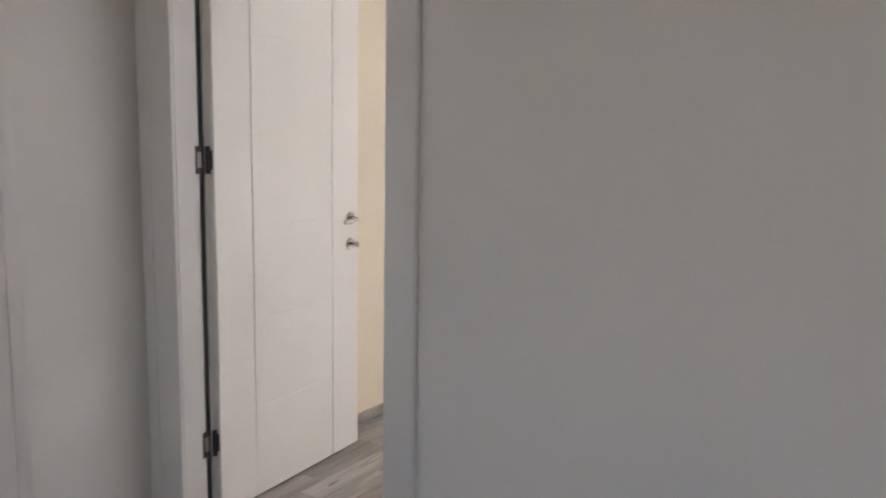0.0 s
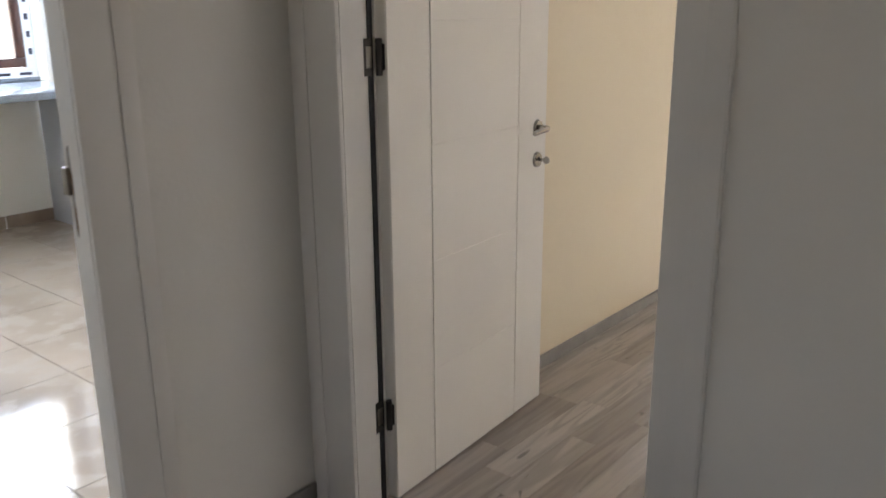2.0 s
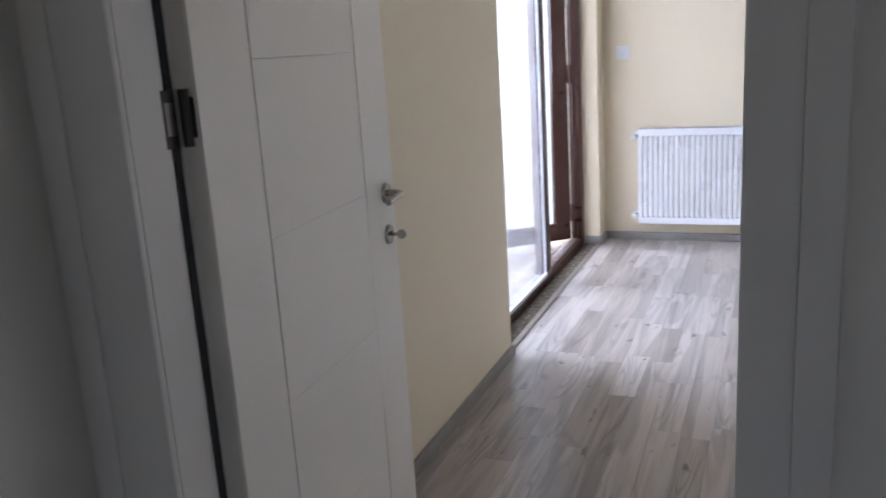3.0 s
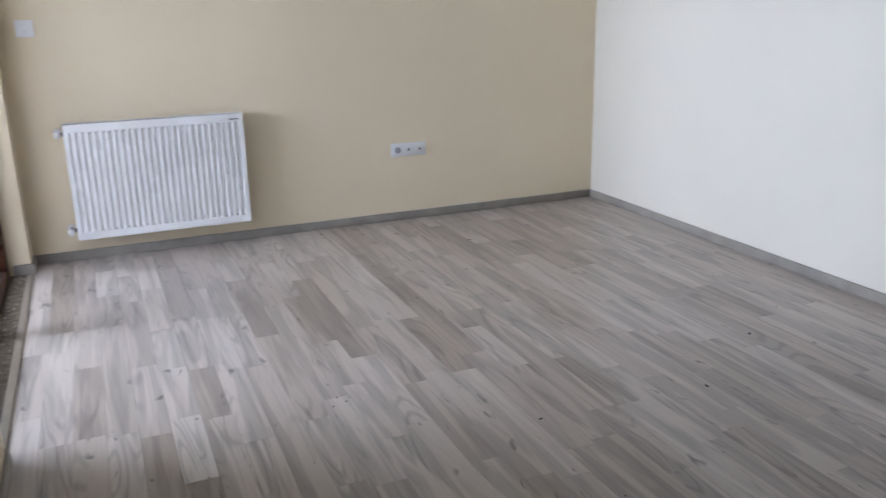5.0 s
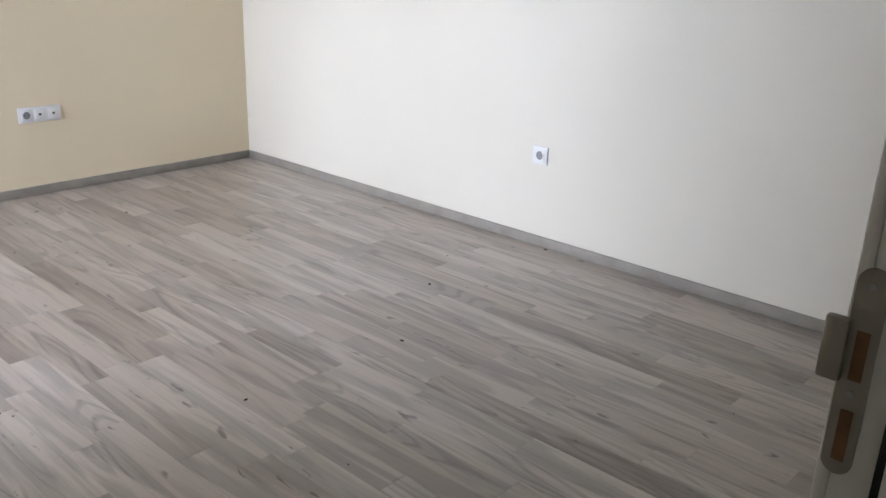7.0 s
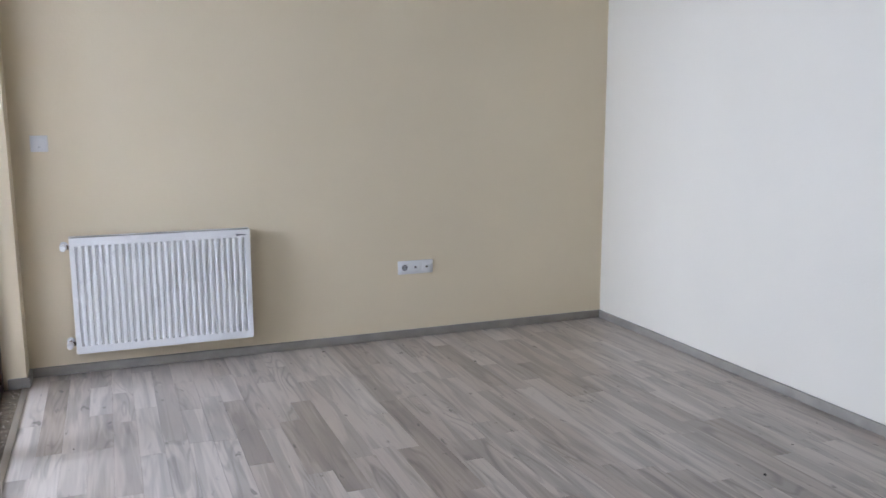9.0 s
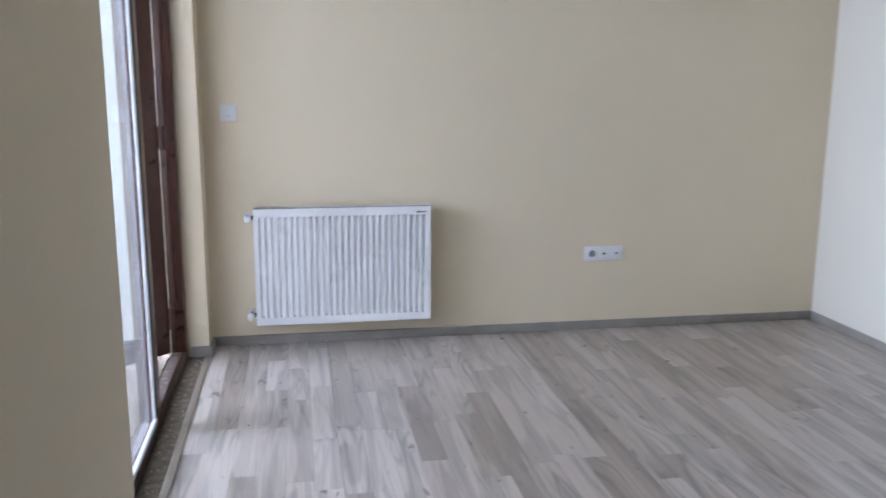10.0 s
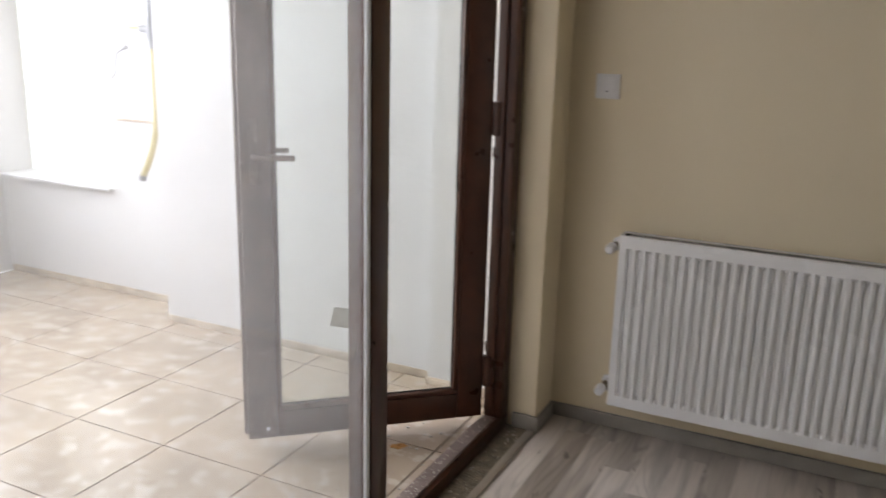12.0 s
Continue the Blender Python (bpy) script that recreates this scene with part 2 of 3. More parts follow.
# ---------------------------------------------------------------- mesh helpers


def box(bm, x0, y0, z0, x1, y1, z1, bevel=0.0, seg=2):
    vs = [bm.verts.new(c) for c in ((x0, y0, z0), (x1, y0, z0), (x1, y1, z0), (x0, y1, z0), (x0, y0, z1), (x1, y0, z1), (x1, y1, z1), (x0, y1, z1))]
    fs = [bm.faces.new([vs[i] for i in q]) for q in ((3, 2, 1, 0), (4, 5, 6, 7), (0, 1, 5, 4), (1, 2, 6, 5), (2, 3, 7, 6), (3, 0, 4, 7))]
    if bevel:
        es = {e for f in fs for e in f.edges}
        bmesh.ops.bevel(bm, geom=list(es), offset=bevel, segments=seg, profile=0.5, affect="EDGES")
    return bm


def boxes(*rows, bevel=0.0):
    bm = bmesh.new()
    for r in rows:
        box(bm, *r, bevel=bevel)
    return bm


def rod(bm, p0, p1, r0, r1=None, n=16):
    """A capped cylinder or cone between two points."""
    p0, p1 = Vector(p0), Vector(p1)
    d = p1 - p0
    m = Matrix.Translation((p0 + p1) / 2) @ d.to_track_quat("Z", "Y").to_matrix().to_4x4()
    bmesh.ops.create_cone(bm, cap_ends=True, segments=n, radius1=r0, radius2=r0 if r1 is None else r1, depth=d.length, matrix=m)
    return bm


def rods(*rows, n=16):
    bm = bmesh.new()
    for r in rows:
        rod(bm, *r, n=n)
    return bm


def tube(points, radius, n=10):
    """A round bar swept along a smooth line."""
    cu = bpy.data.curves.new("tmp", "CURVE")
    cu.dimensions, cu.bevel_depth, cu.bevel_resolution, cu.use_fill_caps, cu.resolution_u = "3D", radius, 3, True, 6
    sp = cu.splines.new("BEZIER")
    sp.bezier_points.add(len(points) - 1)
    for b, q in zip(sp.bezier_points, points):
        b.co, b.handle_left_type, b.handle_right_type = q, "AUTO", "AUTO"
    ob = bpy.data.objects.new("tmp", cu)
    me = bpy.data.meshes.new_from_object(ob)
    bm = bmesh.new()
    bm.from_mesh(me)
    bpy.data.objects.remove(ob)
    bpy.data.curves.remove(cu)
    bpy.data.meshes.remove(me)
    return bm


def finish(name, bm, material, smooth=False):
    bmesh.ops.recalc_face_normals(bm, faces=bm.faces[:])
    me = bpy.data.meshes.new(name)
    bm.to_mesh(me)
    bm.free()
    if smooth:
        for f in me.polygons:
            f.use_smooth = True
        me.set_sharp_from_angle(angle=radians(35))
    me.materials.append(material)
    return me


def part(name, bm, material, parent, label="", smooth=True):
    ob = new(name, finish(name, bm, material, smooth))
    ob.parent = parent
    if label:
        tagged(ob, label)
    return ob


def thing(name, label, category, at=None, group="", kind=""):
    ob = new(name)
    ob.empty_display_size = 0.05
    if at is not None:
        ob.matrix_basis = at
    return tagged(ob, label, category, group, kind)


def setting(name, bm, material, label, category):
    return tagged(new(name, finish(name, bm, material)), label, category, kind="structure")


# ---------------------------------------------------------------- plan (metres)
XL, XR = -0.24, 3.215          # room: side walls
XW = -0.225                     # solid part of the side wall, plastered a little proud
YD, YH = -4.42, -4.54          # door wall: room face, hall face
H = 2.62                       # ceiling
XH, XK = -0.225, -0.310        # wall between hall and kitchen
WE = -2.22                     # end of the solid side wall, where the glazing begins
GZ = 2.24                      # head of the glazing
KX = -4.13                     # kitchen window wall
YB = -2.42                     # wall between kitchen and balcony, balcony face

setting("wall_north", boxes((-0.44, 0, 0, XR + 0.2, 0.2, H)), CREAM, "cream painted wall behind the radiator", "wall")
setting("wall_east", boxes((XR, YH, 0, XR + 0.2, 0, H)), DAYLIT_CREAM, "cream painted plain side wall, cool daylight put into its paler colour", "wall")
setting("wall_west", boxes((-0.44, YD, 0, XW, WE, H), (-0.44, WE, GZ, XL, -0.17, H), (-0.44, -0.17, 0, XL, 0, H)), CREAM,
        "cream painted wall with tall balcony glazing", "wall")
setting("wall_south", boxes((XH, YH, 0, -0.075, YD, H), (-0.075, YH, 2.11, 0.845, YD, H), (0.845, YH, 0, XR, YD, H)), HALLPAINT,
        "off-white wall with the room door opening", "wall")
setting("wall_hall_kitchen", boxes((XK, -8.0, 0, XH, -6.0, H), (XK, -6.0, 2.11, XH, -5.09, H), (XK, -5.09, 0, XH, YD, H)), HALLPAINT,
        "off-white hall wall with the kitchen door opening", "wall")
# Unseen wall; its window opening is added to hold the hall fill
setting("wall_hall_end", boxes((XH, -8.2, 0, 1.3, -8.0, H), (1.3, -8.2, 0, 2.7, -8.0, 0.9), (1.3, -8.2, 2.3, 2.7, -8.0, H), (2.7, -8.2, 0, XR + 0.2, -8.0, H)),
        HALLPAINT, "unseen off-white hall end wall with an added window opening", "wall")
setting("wall_hall_east", boxes((XR, -8.0, 0, XR + 0.2, YH, H)), HALLPAINT, "off-white hall side wall", "wall")
setting("wall_kitchen_window", boxes((KX - 0.25, -8.0, 0, KX, -4.92, H), (KX - 0.25, -4.92, 0, KX, -3.30, 0.92), (KX - 0.25, -4.92, 2.3, KX, -3.30, H),
        (KX - 0.25, -3.30, 0, KX, YB, H)), KITCHPAINT, "pale kitchen wall with a window opening", "wall")
setting("wall_kitchen_end", boxes((KX, -8.2, 0, XK, -8.0, H)), KITCHPAINT, "pale kitchen end wall", "wall")
setting("wall_kitchen_balcony", boxes((KX, YB - 0.15, 0, -0.44, YB, H)), WHITEWASH, "wall between kitchen and balcony", "wall")
setting("wall_balcony_end", boxes((-2.18, 0.05, 0, -0.44, 0.45, H), (-0.76, 0.0, 0, -0.441, 0.0499, H)), WHITEWASH, "rough white rendered balcony end wall", "wall")
setting("wall_balcony_recess", boxes((-3.55, 0.25, 0, -2.18, 0.45, 0.555), (-2.68, 0.25, 0.555, -2.18, 0.45, H), (-3.55, 0.25, 2.35, -2.68, 0.45, H)), WHITEWASH,
        "rough white rendered recess with a window opening", "wall")
# The opening's extent is unseen and assumed, sized to let the daylight through
setting("wall_balcony_parapet", boxes((-3.75, YB, 0, -3.55, 0.45, 0.95), (-3.75, YB, 2.52, -3.55, 0.45, H), (-3.75, YB, 0.95, -3.55, -2.25, 2.52),
        (-3.75, 0.22, 0.95, -3.55, 0.45, 2.52)), WHITEWASH, "rough white balcony parapet with an assumed wide opening", "wall")
setting("ceiling", boxes((KX - 0.25, -8.2, H, XR + 0.2, 0.45, H + 0.2)), CEIL, "white painted ceiling", "ceiling")
floor_room = setting("floor", boxes((-0.44, -8.0, -0.12, XR, 0.0, -0.006)), SCREED, "grey-beige wood-look laminate floor", "floor")
floor_kitchen = setting("floor_kitchen", boxes((KX, -8.0, -0.12, XK, YB - 0.15, -0.006), (XK, -6.0, -0.12, -0.44, -5.09, -0.006)), GROUT,
                        "polished beige ceramic tile floor", "floor")
floor_balcony = setting("floor_balcony", boxes((-3.55, YB, -0.14, -0.44, 0.25, -0.008)), GROUT, "dusty beige ceramic tile balcony floor", "floor")
setting("ground", boxes((-2500, -2500, -7.2, 2500, 2500, -7.0)), GROUND, "dry open ground far below", "ground")


def skirting(name, rows, label="grey wood-look skirting board", material=BASE):
    for k, r in enumerate(rows):
        bm = bmesh.new()
        box(bm, *r, bevel=0.004)
        tagged(new(name, finish(name, bm, material, True)), label, "skirting", kind="structure")


skirting("baseboard", [(XL, -0.016, 0, XR, -0.001, 0.050), (XR - 0.016, YD, 0, XR - 0.001, -0.017, 0.050), (XW + 0.001, YD, 0, XW + 0.016, WE, 0.050),
         (XL + 0.001, -0.17, 0, XL + 0.016, -0.017, 0.050), (0.93, YD + 0.001, 0, XR - 0.017, YD + 0.016, 0.050), (XH + 0.001, -4.97, 0, XH + 0.016, YH, 0.052),
         (0.905, YH - 0.016, 0, XR, YH - 0.001, 0.052), (XL - 0.085, -0.186, 0, XL + 0.016, -0.171, 0.055)])
skirting("trim", [(XL - 0.024, WE, 0.0, XL + 0.008, -0.187, 0.007)], "beige floor edge profile", PROFILE)
skirting("trim", [(-0.06, -4.515, -0.002, 0.80, -4.475, 0.008)], "grey-beige door threshold profile", BASE)
skirting("trim", [(XK - 0.02, -6.0, -0.002, XK + 0.03, -5.16, 0.01)], "pale marble kitchen threshold", TAPE)
skirting("trim", [(-0.345, WE, -0.004, XL - 0.024, -0.187, 0.001)], "dirty screed strip before the glazing", SCREED)

# ---------------------------------------------------------------- room door


def door_frame(name, label, m, width, wide, t=0.12):
    """Casing, lining and rebate. Local x across the opening from the hinge side, y through the wall from the hall face, z up."""
    d = thing(name, label, "door frame", m, kind="structure")
    top = 2.06
    rb = t - 0.045
    part("casing", boxes((-0.155, -0.014, 0, 0.0, 0.0, top + 0.1), bevel=0.004), CASING, d)
    part("casing", boxes((width, -0.014, 0, width + wide, 0.0, top + 0.1), bevel=0.004), CASING, d)
    part("casing", boxes((0.0, -0.014, top, width, 0.0, top + 0.1), bevel=0.004), CASING, d)
    part("casing", boxes((-0.115, t, 0, -0.015, t + 0.014, top + 0.115), bevel=0.004), CASING, d)
    part("casing", boxes((width + 0.015, t, 0, width + 0.115, t + 0.014, top + 0.115), bevel=0.004), CASING, d)
    part("casing", boxes((-0.015, t, top + 0.015, width + 0.015, t + 0.014, top + 0.115), bevel=0.004), CASING, d)
    part("casing_bead", boxes((-0.153, -0.019, 0, -0.105, -0.0142, top + 0.098), bevel=0.002), CASING, d)
    part("casing_bead", boxes((width + wide - 0.045, -0.019, 0, width + wide - 0.002, -0.0142, top + 0.098), bevel=0.002), CASING, d)
    part("jamb", boxes((-0.03, 0.0, 0, 0.0, rb, top), (-0.03, rb, 0, -0.015, t, top)), CASING, d)
    part("jamb", boxes((width, 0.0, 0, width + 0.03, rb, top), (width + 0.015, rb, 0, width + 0.03, t, top)), CASING, d)
    part("head", boxes((-0.03, 0.0, top, width + 0.03, rb, top + 0.03), (-0.03, rb, top + 0.015, width + 0.03, t, top + 0.03)), CASING, d)
    # Hinge-side strip paints the gap's shade; the strike-side strip is a seal
    part("seal", boxes((-0.0149, rb + 0.028, 0, -0.0115, t - 0.0005, top), (width + 0.004, rb + 0.0005, 0, width + 0.0145, rb + 0.008, top)), SEAL_AND_GAP, d, "black rubber seal, and a black strip for the hinge gap's shade")
    return d


def strike_plate(parent, x, y, z, sx):
    """Strike plate with a lip; sx is the way that it faces along local x."""
    pl = bmesh.new()
    n = 10
    ring = []
    w, h = 0.0135, 0.10
    for k in range(n + 1):
        a = math.pi * k / n
        ring.append((w * math.cos(a), h - w + w * math.sin(a)))
    for k in range(n + 1):
        a = math.pi + math.pi * k / n
        ring.append((w * math.cos(a), -h + w + w * math.sin(a)))
    f = pl.faces.new([pl.verts.new((x, y + u, z + v)) for u, v in ring])
    ext = bmesh.ops.extrude_face_region(pl, geom=[f])
    bmesh.ops.translate(pl, verts=[e for e in ext["geom"] if isinstance(e, bmesh.types.BMVert)], vec=(sx * 0.0022, 0, 0))
    sp = part("strike_plate", pl, STEEL, parent, "brushed steel strike plate")
    part("lip", boxes((min(x, x + sx * 0.011), y + 0.010, z - 0.008, max(x, x + sx * 0.006), y + 0.031, z + 0.052), bevel=0.003), STEEL, sp)
    part("slot", boxes((min(x, x + sx * 0.0032), y - 0.006, z - 0.005, max(x, x + sx * 0.0032), y + 0.005, z + 0.042)), SLOT, sp)
    part("slot", boxes((min(x, x + sx * 0.0032), y - 0.006, z - 0.085, max(x, x + sx * 0.0032), y + 0.005, z - 0.035)), SLOT, sp)
    for dz in (0.084, -0.018):
        part("screw", rods(((x, y, z + dz), (x + sx * 0.0034, y, z + dz), 0.0032), n=10), GREYPLASTIC, sp)


door_1 = door_frame("door_1", "off-white wooden room door frame with casing", pose(-0.045, YH, 0), 0.835, 0.105)
strike_plate(door_1, 0.85, 0.117, 0.985, -1)
door_2 = door_frame("door_2", "off-white wooden kitchen door frame with casing", pose(XH, -5.955, 0, 0, 0, 90), 0.845, 0.14, 0.085)
strike_plate(door_2, 0.86, 0.066, 0.985, -1)

LW, LH, LT = 0.81, 2.035, 0.04
leaf = thing("door_leaf", "off-white lacquered door standing open with thin grooves", "door", pose(-0.024, -4.405, 0.008, 0, 0, 4.0))
lb = bmesh.new()
gy = [0.0, 0.178, 0.634, LW]
gz = [0.0, 0.333, 0.662, 0.990, 1.315, 1.650, LH]
g = 0.0022
for j in range(3):
    y0, y1 = gy[j] + (g if j else 0), gy[j + 1] - (g if j < 2 else 0)
    if j == 1:
        for k in range(6):
            box(lb, -0.004, y0, gz[k] + (0.0002 if k else 0), 0.0, y1, gz[k + 1] - (0.0002 if k < 5 else 0), bevel=0.0008, seg=1)
    else:
        box(lb, -0.004, y0, 0, 0.0, y1, LH, bevel=0.0012, seg=1)
part("panel", lb, LACQUER, leaf, smooth=False)
part("core", boxes((-LT, 0, 0, -0.0041, LW, LH), bevel=0.0015), LACQUER, leaf)


def handle_set(parent, y, z):
    ro = part("rose", rods(((0, y, z), (0.009, y, z), 0.026, 0.023), n=28), CHROME, parent, "satin nickel rose")
    part("lever", tube([(0.006, y, z), (0.034, y, z), (0.044, y - 0.011, z - 0.001), (0.046, y - 0.045, z - 0.002), (0.044, y - 0.092, z - 0.006)], 0.0085), CHROME, ro,
         "satin nickel lever handle")
    es = part("escutcheon", rods(((0, y, z - 0.105), (0.008, y, z - 0.105), 0.026, 0.023), n=28), CHROME, parent, "satin nickel key rose")
    part("keyhole", rods(((0.0081, y, z - 0.102), (0.0088, y, z - 0.102), 0.006)), DARK, es)
    part("key", boxes((0.008, y - 0.0012, z - 0.108, 0.036, y + 0.0012, z - 0.1)), CHROME, es)
    bow = rods(((0.036, y - 0.0016, z - 0.104), (0.036, y + 0.0016, z - 0.104), 0.012), n=20)
    part("key_bow", bow, CHROME, es, "steel key left in the lock")


handle_set(leaf, 0.752, 0.972)
for hz in (0.262, 1.232, 1.86):
    hg = part("hinge", rods(((-0.018, -0.010, hz - 0.045), (-0.018, -0.010, hz + 0.045), 0.0085), n=14), HINGE, leaf, "dull steel door hinge")
    part("hinge_plate", boxes((-0.034, -0.003, hz - 0.032, -0.006, -0.0006, hz + 0.032), (-0.030, -0.005, hz - 0.022, -0.010, -0.0031, hz + 0.022), bevel=0.001), HINGE, hg)
    jp = part("hinge_plate", boxes((-0.0335, -0.052, hz - 0.045, -0.0300, -0.020, hz - 0.026), (-0.0335, -0.052, hz + 0.026, -0.0300, -0.020, hz + 0.045),
                                   (-0.0335, -0.052, hz - 0.0258, -0.0300, -0.044, hz + 0.0258)), HINGE, hg, "dull steel hinge plate on the jamb")
    part("pad", boxes((-0.0335, -0.0438, hz - 0.0256, -0.0305, -0.022, hz + 0.0256)), STEEL, jp, "paler worn pad")

# ---------------------------------------------------------------- radiator


def radiator(m):
    r = thing("radiator", "white enamelled steel panel radiator hung on the cream wall", "radiator", m)
    W, Hh, D = 0.904, 0.605, 0.075
    bm = bmesh.new()
    n = 27
    p = (W - 0.036) / n
    prof = [(0.0, 0.0), (0.018, 0.0)]
    for k in range(n):
        a = 0.018 + k * p
        prof += [(a + p * 0.16, 0.0), (a + p * 0.30, 0.013), (a + p * 0.62, 0.013), (a + p * 0.78, 0.0)]
    prof += [(W - 0.018, 0.0), (W, 0.0)]
    rows = [(0.0, 0), (0.036, 0), (0.046, 1), (Hh - 0.052, 1), (Hh - 0.042, 0), (Hh - 0.004, 0)]
    grid = [[bm.verts.new((x, -D + d * s, z)) for x, d in prof] for z, s in rows]
    for a, b in zip(grid, grid[1:]):
        for i in range(len(prof) - 1):
            bm.faces.new((a[i], a[i + 1], b[i + 1], b[i]))
    part("front_panel", bm, WHITEMETAL, r)
    part("back_panel", boxes((0.004, -0.012, 0.004, W - 0.004, 0.0, Hh - 0.012), bevel=0.003), WHITEMETAL, r)
    part("side_cover", boxes((-0.0015, -D + 0.0005, 0.0, 0.0, 0.0, Hh), bevel=0.0005), WHITEMETAL, r)
    part("side_cover", boxes((W, -D + 0.0005, 0.0, W + 0.0015, 0.0, Hh), bevel=0.0005), WHITEMETAL, r)
    # Black block under the slots: the inner shade is put into its colour
    part("fin_shade_block", boxes((0.006, -D + 0.014, 0.03, W - 0.006, -0.0122, Hh - 0.0045)), DARK, r, "black block standing in for the shade inside the radiator")
    part("bottom_edge", boxes((0.0, -D + 0.0005, -0.003, W, -D + 0.012, -0.0002), bevel=0.0005), WHITEMETAL, r)
    top = bmesh.new()
    box(top, 0.0, -D + 0.0008, Hh - 0.004, W, -D + 0.010, Hh)
    box(top, 0.0, -0.010, Hh - 0.004, W, 0.0, Hh)
    k = 0.03
    while k < W - 0.03:
        box(top, k, -D + 0.0101, Hh - 0.002, k + 0.0032, -0.0101, Hh)
        k += 0.0125
    part("top_grille", top, WHITEMETAL, r, "slotted white top grille", smooth=False)
    part("badge", boxes((W - 0.072, -D - 0.0008, Hh - 0.034, W - 0.060, -D + 0.0002, Hh - 0.024), (W - 0.058, -D - 0.0008, Hh - 0.032, W - 0.022, -D + 0.0002, Hh - 0.026)), PRINT, r,
         "small dark maker's badge")
    for z in (Hh - 0.05, 0.045):
        v = part("valve", rods(((-0.002, -0.035, z), (-0.03, -0.035, z), 0.011), ((-0.03, -0.052, z), (-0.03, 0.0, z), 0.0105), n=18), VALVE, r, "dull nickel radiator valve")
        part("valve_cap", rods(((-0.03, -0.050, z), (-0.03, -0.088, z), 0.0175, 0.0155), ((-0.03, -0.0881, z), (-0.03, -0.093, z), 0.0155, 0.010), n=20), WHITEPLASTIC, v, "white plastic valve cap")
        part("pipe", rods(((-0.03, 0.0, z), (-0.03, 0.034, z), 0.008), ((-0.03, 0.028, z), (-0.03, 0.0335, z), 0.02), n=16), WHITEPLASTIC, v)
    for x in (0.16, 0.74):
        part("bracket", boxes((x, 0.0, 0.05, x + 0.03, 0.034, 0.55)), WHITEMETAL, r)
    return r


radiator(pose(-0.002, -0.035, 0.132))

# ---------------------------------------------------------------- sockets and switch


def ring(bm, cx, cz, y0, y1, r_out, r_in, n=28):
    """A flat ring facing -y."""
    a = []
    for r, y in ((r_out, y0), (r_out, y1), (r_in, y1), (r_in, y0)):
        a.append([bm.verts.new((cx + r * math.cos(2 * math.pi * k / n), y, cz + r * math.sin(2 * math.pi * k / n))) for k in range(n)])
    for j in range(4):
        u, v = a[j], a[(j + 1) % 4]
        for k in range(n):
            bm.faces.new((u[k], u[(k + 1) % n], v[(k + 1) % n], v[k]))


def socket_plate(m, kinds, label, name="wall_socket"):
    """A plate of outlets on a wall; local y points into the wall, the origin is its middle."""
    s = thing(name, label, "socket", m)
    w = 0.071 * len(kinds) + 0.012
    part("frame", boxes((-w / 2, -0.008, -0.041, w / 2, 0.0, 0.041), bevel=0.003), WHITEPLASTIC, s)
    for i, k in enumerate(kinds):
        cx = -w / 2 + 0.006 + 0.071 * (i + 0.5)
        ins = part("insert", boxes((cx - 0.0285, -0.0115, -0.0285, cx + 0.0285, -0.0081, 0.0285), bevel=0.0018), WHITEPLASTIC, s)
        if k == "power":
            bm = bmesh.new()
            ring(bm, cx, 0, -0.0117, -0.0135, 0.0235, 0.0195)
            part("rim", bm, WHITEPLASTIC, ins)
            part("well", rods(((cx, -0.0116, 0), (cx, -0.0119, 0), 0.0195), n=28), WELL, ins, "flat round socket well with its shade put into the grey")
            part("pin_hole", rods(((cx - 0.0095, -0.0119, 0), (cx - 0.0095, -0.0124, 0), 0.0028), n=10), DARK, ins)
            part("pin_hole", rods(((cx + 0.0095, -0.0119, 0), (cx + 0.0095, -0.0124, 0), 0.0028), n=10), DARK, ins)
            for zc in (0.014, -0.019):
                part("earth_clip", boxes((cx - 0.0025, -0.0132, zc, cx + 0.0025, -0.0118, zc + 0.005)), CHROME, ins)
        elif k == "data":
            part("port", boxes((cx - 0.008, -0.0122, -0.007, cx + 0.006, -0.0114, 0.005)), DARK, ins)
            part("label_field", boxes((cx - 0.018, -0.0120, 0.012, cx + 0.018, -0.0114, 0.019)), TAPE, ins)
        else:
            part("port", rods(((cx - 0.002, -0.0115, 0), (cx - 0.002, -0.018, 0), 0.0065), n=14), CHROME, ins)
            part("port", rods(((cx - 0.002, -0.0181, 0), (cx - 0.002, -0.0186, 0), 0.0035), n=10), DARK, ins)
    return s


socket_plate(pose(1.90, -0.001, 0.436), ["power", "data", "aerial"], "white triple outlet plate on the cream wall")
socket_plate(pose(XR - 0.001, -2.348, 0.440, 0, 0, -90), ["power"], "white single earthed socket on the side wall")
socket_plate(pose(1.578, YH - 0.001, 0.446, 0, 0, 0), ["power", "data"], "white double outlet plate on the hall wall")
sw = thing("light_switch", "white square rocker light switch beside the balcony door", "switch", pose(-0.109, -0.001, 1.212))
part("frame", boxes((-0.041, -0.008, -0.041, 0.041, 0, 0.041), bevel=0.003), WHITEPLASTIC, sw)
rk = part("rocker", boxes((-0.029, -0.0125, -0.029, 0.029, -0.0081, 0.029), bevel=0.002), WHITEPLASTIC, sw)
part("indicator", boxes((-0.004, -0.013, -0.018, 0.004, -0.0123, -0.014)), GREYPLASTIC, rk)

